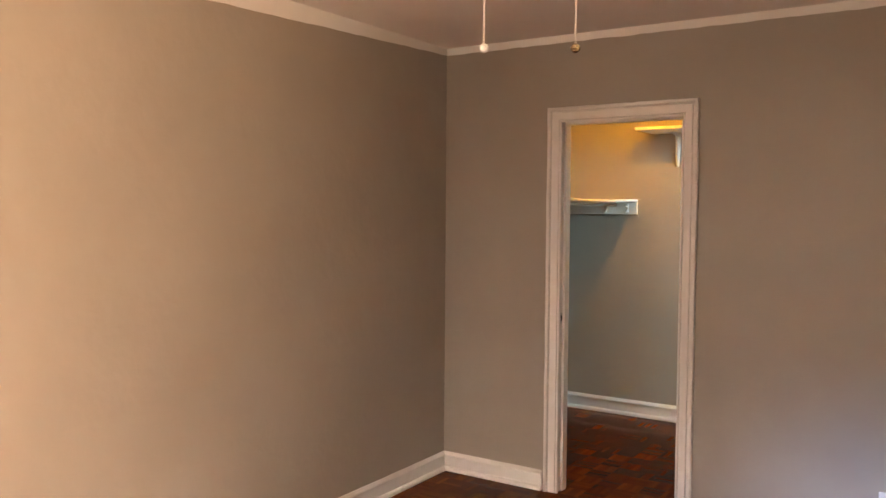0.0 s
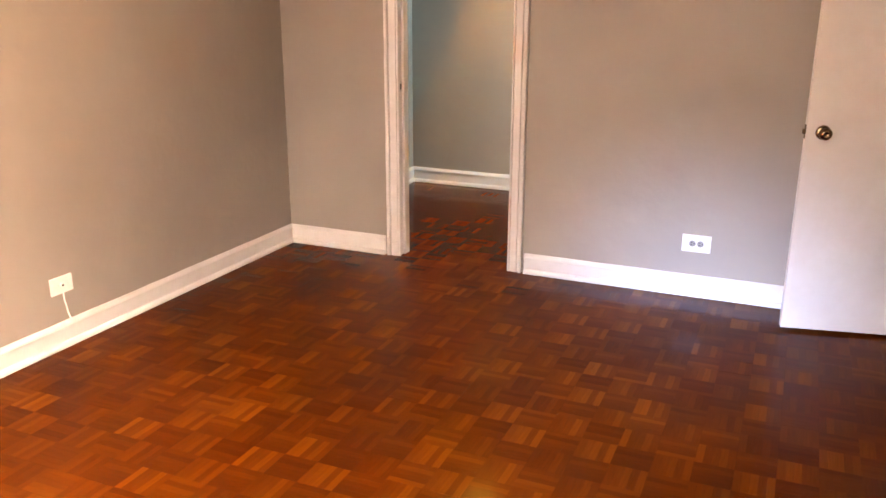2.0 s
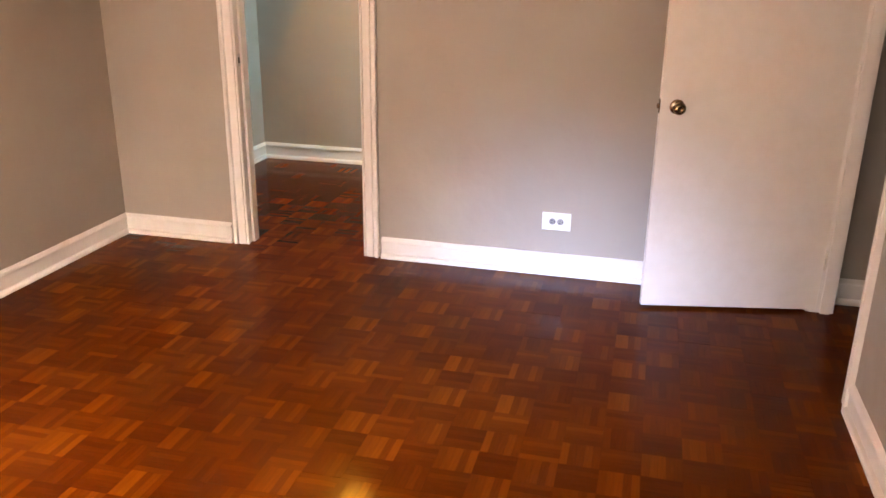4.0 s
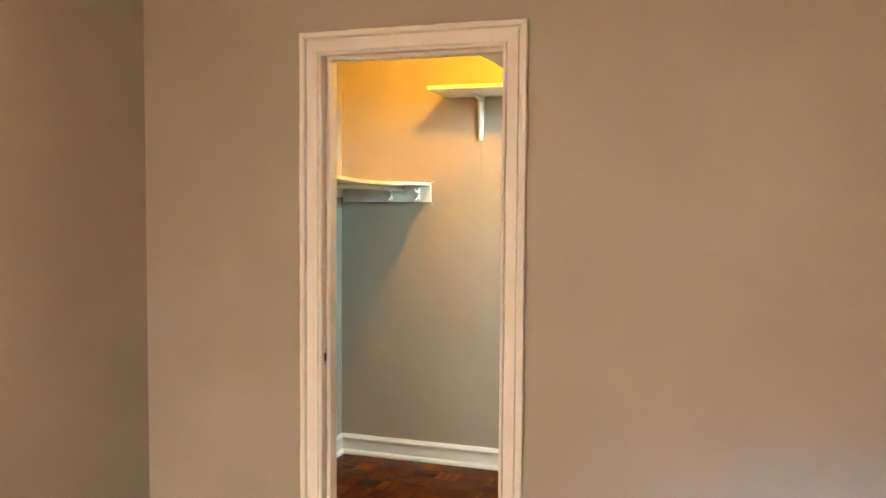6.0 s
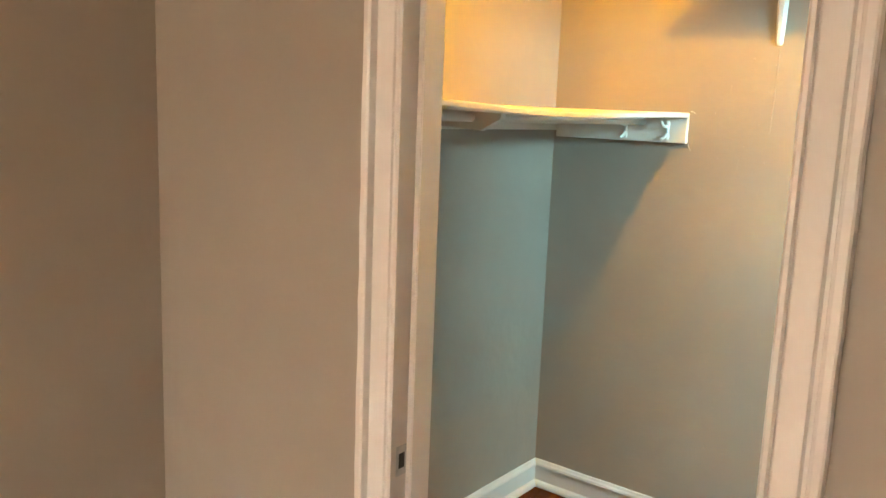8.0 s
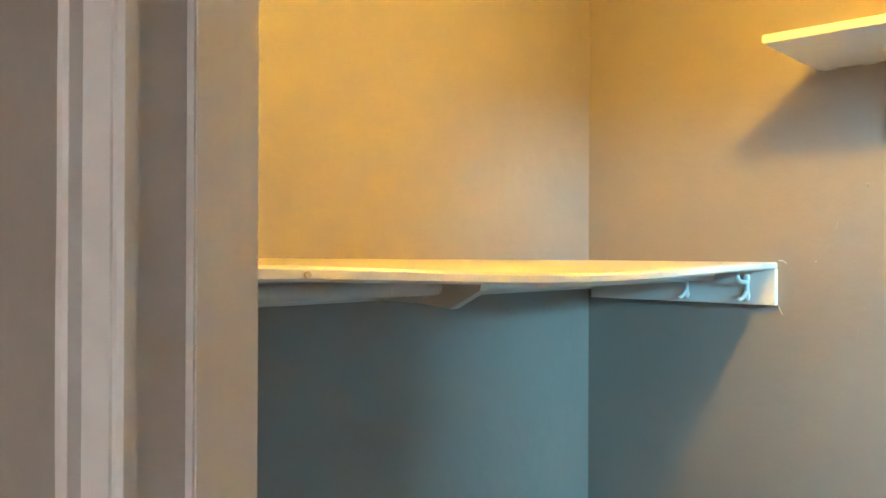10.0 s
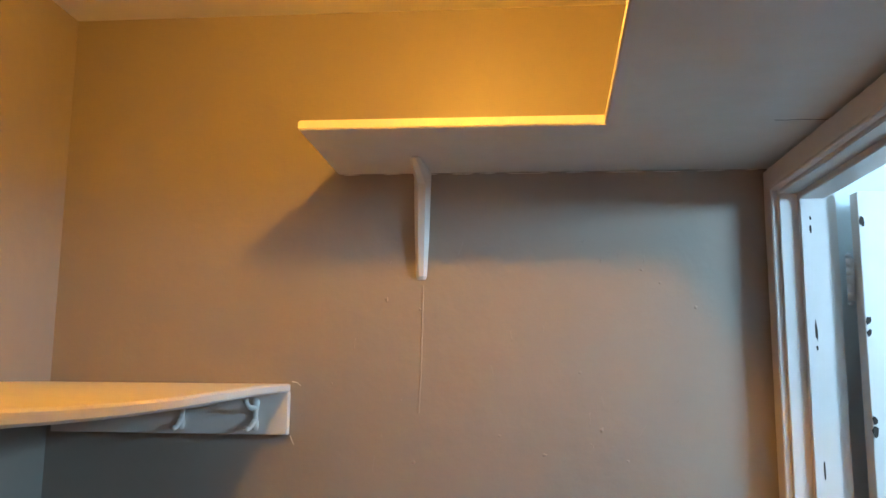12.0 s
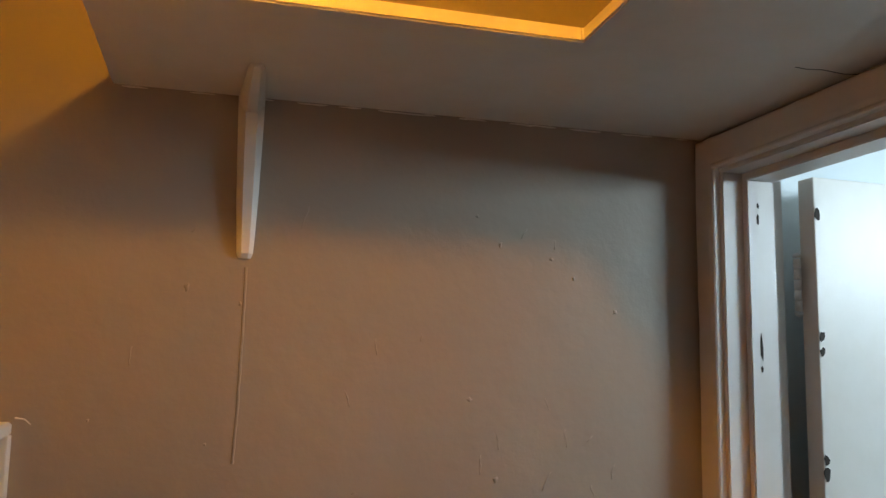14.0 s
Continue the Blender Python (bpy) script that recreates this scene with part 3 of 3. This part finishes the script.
# ---- closet lamp ----
lamp = thing("ceiling_lamp", "bare warm bulb in a white porcelain ceiling holder", "lamp", (0.93, 1.02, CH))
part("holder", lathe([(0.0005, 0), (0.055, 0), (0.055, 0.010), (0.045, 0.020), (0.028, 0.030), (0.022, 0.048), (0.0005, 0.048)], (0, 0, 0), (0, 0, -1), 28), PLASTIC, lamp, smooth=True)
bulb = part("bulb", lathe([(0.0005, 0.040), (0.013, 0.044), (0.014, 0.060), (0.022, 0.078), (0.029, 0.096), (0.030, 0.108), (0.026, 0.122), (0.015, 0.133), (0.0005, 0.136)],
                          (0, 0, 0), (0, 0, -1), 24), BULB, lamp, "glowing warm bulb", smooth=True)

# ---- old fixings and blisters on the closet back wall ----
rng = random.Random(11)
for x, z, w, h in ((1.416, 1.836, 0.010, 0.012), (1.205, 1.565, 0.012, 0.014), (0.723, 1.852, 0.012, 0.016), (0.675, 0.385, 0.014, 0.016),
                   (0.79, 1.49, 0.010, 0.012), (1.16, 1.69, 0.012, 0.010), (0.80, 1.83, 0.006, 0.010), (0.60, 1.66, 0.007, 0.007),
                   (0.76, 1.625, 0.006, 0.006), (1.30, 1.92, 0.010, 0.008), (1.21, 1.94, 0.008, 0.014), (1.17, 1.985, 0.010, 0.008),
                   (1.34, 1.89, 0.008, 0.010), (0.98, 1.55, 0.012, 0.008), (1.08, 1.51, 0.016, 0.010), (1.26, 1.50, 0.008, 0.008), (0.715, 1.545, 0.006, 0.006)):
    bm = bmesh.new()
    rings = []
    for d, k in ((-0.001, 1.0), (0.0007, 0.8), (0.0014, 0.45), (0.0016, 0.08)):
        rings.append([(x + math.cos(a) * w / 2 * k * q, CB - d, z + math.sin(a) * h / 2 * k * q)
                      for a, q in [(2 * math.pi * i / 10, 0.8 + 0.25 * math.sin(i * 2.3 + x * 40)) for i in range(10)]])
    part("paint_blister", loft(bm, rings), LUMPY, closet_back, smooth=True)
bm = bmesh.new()
rings = []
for i in range(25):
    z = 1.885 - i * 0.012
    x = 0.806 - 0.006 * (i / 24) ** 2 + rng.uniform(-0.0006, 0.0006)
    rings.append([(x - 0.0030, CB + 0.001, z), (x - 0.0012, CB - 0.0012, z), (x + 0.0012, CB - 0.0012, z), (x + 0.0030, CB + 0.001, z)])
part("paint_run", loft(bm, rings), LUMPY, closet_back, "hardened run of paint")

for pts in (((0.508, 1.664), (0.520, 1.662), (0.528, 1.655)), ((0.507, 1.544), (0.512, 1.532), (0.518, 1.522))):
    part("caulk_crack", tube([(x, CB - 0.0005, z) for x, z in pts], [0.0014, 0.0010, 0.0006], 6), SHELF, closet_back, "pale split in the caulk")
for x, z, w, h in ((0.45, 1.92, 0.018, 0.006), (1.02, 1.78, 0.02, 0.008), (1.12, 1.93, 0.016, 0.005), (0.92, 1.42, 0.02, 0.01), (0.62, 1.50, 0.01, 0.008), (1.33, 1.62, 0.012, 0.008)):
    part("paint_blister", ragged(bmesh.new(), (x, CB, z), (1, 0, 0), (0, 0, 1), (0, -1, 0), w, h, 0.0005, rng, 12), LUMPY, closet_back)

for i in range(20):
    x, z, n = rng.uniform(0.62, 1.50), rng.uniform(1.38, 2.10), rng.randint(4, 7)
    lean, size = rng.uniform(-0.9, 0.9), rng.uniform(0.003, 0.007)
    if i < 9:
        x, z = rng.gauss(1.30, 0.10), rng.gauss(1.62, 0.12)
    pts = [(x + j * size * math.sin(lean) + rng.uniform(-0.002, 0.002), CB - 0.0002, z - j * size * math.cos(lean)) for j in range(n)]
    part("paint_ridge", tube(pts, [0.0005] + [rng.uniform(0.0005, 0.0010) for _ in range(n - 2)] + [0.0005], 6), LUMPY, closet_back, smooth=True)

for z, w, h in ((1.058, 0.012, 0.022), (1.438, 0.008, 0.008)):
    chip = part("paint_blister", ragged(bmesh.new(), (0, -0.58, z), (0, 1, 0), (0, 0, 1), (1, 0, 0), w, h, 0.0015, rng, 9), LUMPY, wall_west)

# ---- wall plates ----
outlet = thing("wall_outlet", "white duplex outlet set sideways above the baseboard", "outlet", (2.407, 0, 0.275))
part("plate", boxes(((-0.070, -0.006, -0.044), (0.070, 0.001, 0.044)), bevel=0.0025), PLASTIC, outlet)
for sx in (-0.0195, 0.0195):
    face = part("socket", lathe([(0.0005, 0), (0.0165, 0), (0.0165, 0.0075), (0.0155, 0.0082), (0.0005, 0.0082)], (sx, 0, 0), (0, -1, 0), 24), SOCKET_GREY, outlet, "grey receptacle face")
    for dx, dz, w, h in ((-0.004, 0.006, 0.011, 0.0036), (-0.004, -0.006, 0.011, 0.0036), (0.009, 0, 0.006, 0.006)):
        part("slot", boxes(((sx + dx - w / 2, -0.0088, dz - h / 2), (sx + dx + w / 2, -0.006, dz + h / 2))), SLOT, face)
part("screw", lathe([(0.0005, 0), (0.0035, 0), (0.003, 0.0074), (0.0005, 0.0076)], (0, 0, 0), (0, -1, 0), 12), STEEL, outlet)

jack = thing("cable_plate", "white cable wall plate with a painted-over wire", "wall plate", (0, -1.742, 0.273))
part("plate", boxes(((-0.001, -0.058, -0.038), (0.006, 0.058, 0.038)), bevel=0.0025), PLASTIC, jack)
part("connector", lathe([(0.0005, 0), (0.009, 0), (0.009, 0.010), (0.007, 0.012), (0.0005, 0.012)], (0, 0, 0), (1, 0, 0), 16), PLASTIC, jack, smooth=True)
part("connector_hole", lathe([(0.0005, 0.011), (0.0052, 0.011), (0.0052, 0.0128), (0.0005, 0.0128)], (0, 0, 0), (1, 0, 0), 12), SLOT, jack)
part("wire", tube([(0.004, 0.004, -0.036), (0.004, 0.005, -0.07), (0.0035, 0.012, -0.10), (0.004, 0.014, -0.125), (0.012, 0.016, -0.150), (0.019, 0.017, -0.165)], 0.0032, 8), PLASTIC, jack, "thin white painted wire", smooth=True)

# ---- ceiling fan with its two pull chains ----
FAN = (1.73, -2.30)
fan = thing("ceiling_fan", "white ceiling fan with two beaded pull chains", "ceiling fan", (*FAN, H))
part("canopy", lathe([(0.0005, 0), (0.07, 0), (0.068, 0.02), (0.045, 0.05), (0.018, 0.055), (0.0005, 0.055)], (0, 0, 0), (0, 0, -1), 28), FANWOOD, fan, smooth=True)
part("motor", lathe([(0.0005, 0.05), (0.05, 0.052), (0.11, 0.065), (0.12, 0.09), (0.12, 0.13), (0.10, 0.15), (0.05, 0.16), (0.0005, 0.16)], (0, 0, 0), (0, 0, -1), 32), FANWOOD, fan, smooth=True)
part("switch_housing", lathe([(0.0005, 0.155), (0.062, 0.158), (0.062, 0.20), (0.05, 0.215), (0.0005, 0.218)], (0, 0, 0), (0, 0, -1), 28), FANWOOD, fan, smooth=True)
for i in range(4):
    a = radians(45 + 90 * i)
    m = Matrix.Rotation(a, 3, "Z") @ Matrix.Rotation(radians(11), 3, "X")
    bm = bmesh.new()
    rings = []
    for x, w in ((0.16, 0.045), (0.20, 0.055), (0.40, 0.064), (0.53, 0.062), (0.56, 0.045), (0.57, 0.02)):
        rings.append([m @ Vector((x, y, z)) + Vector((0, 0, -0.115)) for y, z in ((-w, 0.003), (w, 0.003), (w, -0.003), (-w, -0.003))])
    blade = part("blade", loft(bm, rings), FANWOOD, fan)
    bm = boxes(((0.10, -0.015, -0.008), (0.20, 0.015, -0.004)), bevel=0.001)
    for v in bm.verts:
        v.co = m @ v.co + Vector((0, 0, -0.115))
    part("blade_arm", bm, STEEL, blade)


def pull_chain(x, y, z_end, medal):
    """Beads on a string from the housing down to a weight."""
    bm = bmesh.new()
    ox, oy = x - FAN[0], y - FAN[1]
    d = math.hypot(ox, oy)
    # a short horizontal arm carries the chain off the housing
    z = H - 0.20
    n = int((z - z_end) / 0.0074)
    for i in range(n):
        bmesh.ops.create_icosphere(bm, subdivisions=1, radius=0.0032, matrix=Matrix.Translation((ox, oy, z_end - H + i * 0.0074)))
    box(bm, (ox - 0.0006, oy - 0.0006, z_end - H), (ox + 0.0006, oy + 0.0006, z - H))
    chain = part("pull_chain", bm, CHAIN, fan, "beaded metal pull chain", smooth=True)
    part("chain_arm", tube([(ox / d * 0.05, oy / d * 0.05, -0.19), (ox, oy, -0.195), (ox, oy, -0.202)], 0.003, 8), CHAIN, fan, smooth=True)
    prof = [(0.0005, -0.009), (0.006, -0.008), (0.0105, -0.005), (0.0122, 0.0), (0.0105, 0.005), (0.008, 0.0068), (0.0065, 0.0055), (0.0005, 0.005)]
    part("medallion", lathe(prof, (ox, oy, z_end - H - 0.012), (0.45, -0.9, 0), 24), medal, chain, smooth=True)


pull_chain(1.825, -2.235, 1.990, BRONZE)
pull_chain(1.630, -2.350, 1.990, STEEL)

# ---- parquet: squares of five fingers, laid in alternate directions ----
SQ, FINGERS = 0.125, 5


def finger_block(turned):
    """Vertices, faces and texture coordinates of one square of fingers, from its lower corner."""
    verts, faces, uvs = [], [], []
    w, g, e = SQ / FINGERS, 0.00008, 0.0005
    for k in range(FINGERS):
        a0, a1, b0, b1 = g, SQ - g, k * w + g, (k + 1) * w - g
        low = [(a0, b0, -0.010), (a1, b0, -0.010), (a1, b1, -0.010), (a0, b1, -0.010)]
        rim = [(a0, b0, -0.0002), (a1, b0, -0.0002), (a1, b1, -0.0002), (a0, b1, -0.0002)]
        lid = [(a0 + e, b0 + e, 0.0), (a1 - e, b0 + e, 0.0), (a1 - e, b1 - e, 0.0), (a0 + e, b1 - e, 0.0)]
        base = len(verts)
        for p in low + rim + lid:
            verts.append((p[1], p[0], p[2]) if turned else p)
            uvs.append((p[0], p[1]))
        quads = [(8, 9, 10, 11)]
        for i in range(4):
            j = (i + 1) % 4
            quads += [(i, j, 4 + j, 4 + i), (4 + i, 4 + j, 8 + j, 8 + i)]
        for q in quads:
            q = tuple(base + i for i in q)
            faces.append(q[::-1] if turned else q)
    return verts, faces, uvs


def parquet_mesh(name, cells):
    verts, faces, uvs = [], [], []
    for (x, y, z, turned) in cells:
        v, f, u = finger_block(turned)
        base = len(verts)
        verts += [(p[0] + x, p[1] + y, p[2] + z) for p in v]
        faces += [tuple(base + i for i in q) for q in f]
        uvs += [(q[0] + x * 7, q[1] + y * 3) for q in u]
    me = bpy.data.meshes.new(name)
    me.from_pydata(verts, [], faces)
    layer = me.uv_layers.new(name="grain")
    index = np.zeros(len(me.loops), dtype=np.int32)
    me.loops.foreach_get("vertex_index", index)
    layer.data.foreach_set("uv", np.array(uvs, dtype=np.float32)[index].ravel())
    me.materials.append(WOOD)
    me.update()
    return me


single = [parquet_mesh("parquet_block", [(0, 0, 0, t)]) for t in (False, True)]
rest = []
rng = random.Random(3)
X0 = -0.25
Y0 = -4.875
for i in range(44):
    for j in range(55):
        x, y = X0 + i * SQ, Y0 + j * SQ
        if y > 1.95 or (y > -0.02 and x > 1.60) or (x > 3.72 and y < -1.8):
            continue
        turned = (i + j) % 2 == 1
        z = rng.uniform(-0.0006, 0.0002)
        if 0.74 <= x < 2.86 and -2.55 <= y < -0.55:
            ob = new("parquet_block", single[turned])
            ob.location, ob.parent = (x, y, z), floor
            # old blocks have settled a little out of true
            ob.rotation_euler = (rng.gauss(0, 0.002), rng.gauss(0, 0.002), 0)
        else:
            rest.append((x, y, z, turned))
field = new("parquet_field", parquet_mesh("parquet_field", rest))
field.parent = floor
tagged(field, "reddish wood parquet squares of five fingers", kind="stuff")
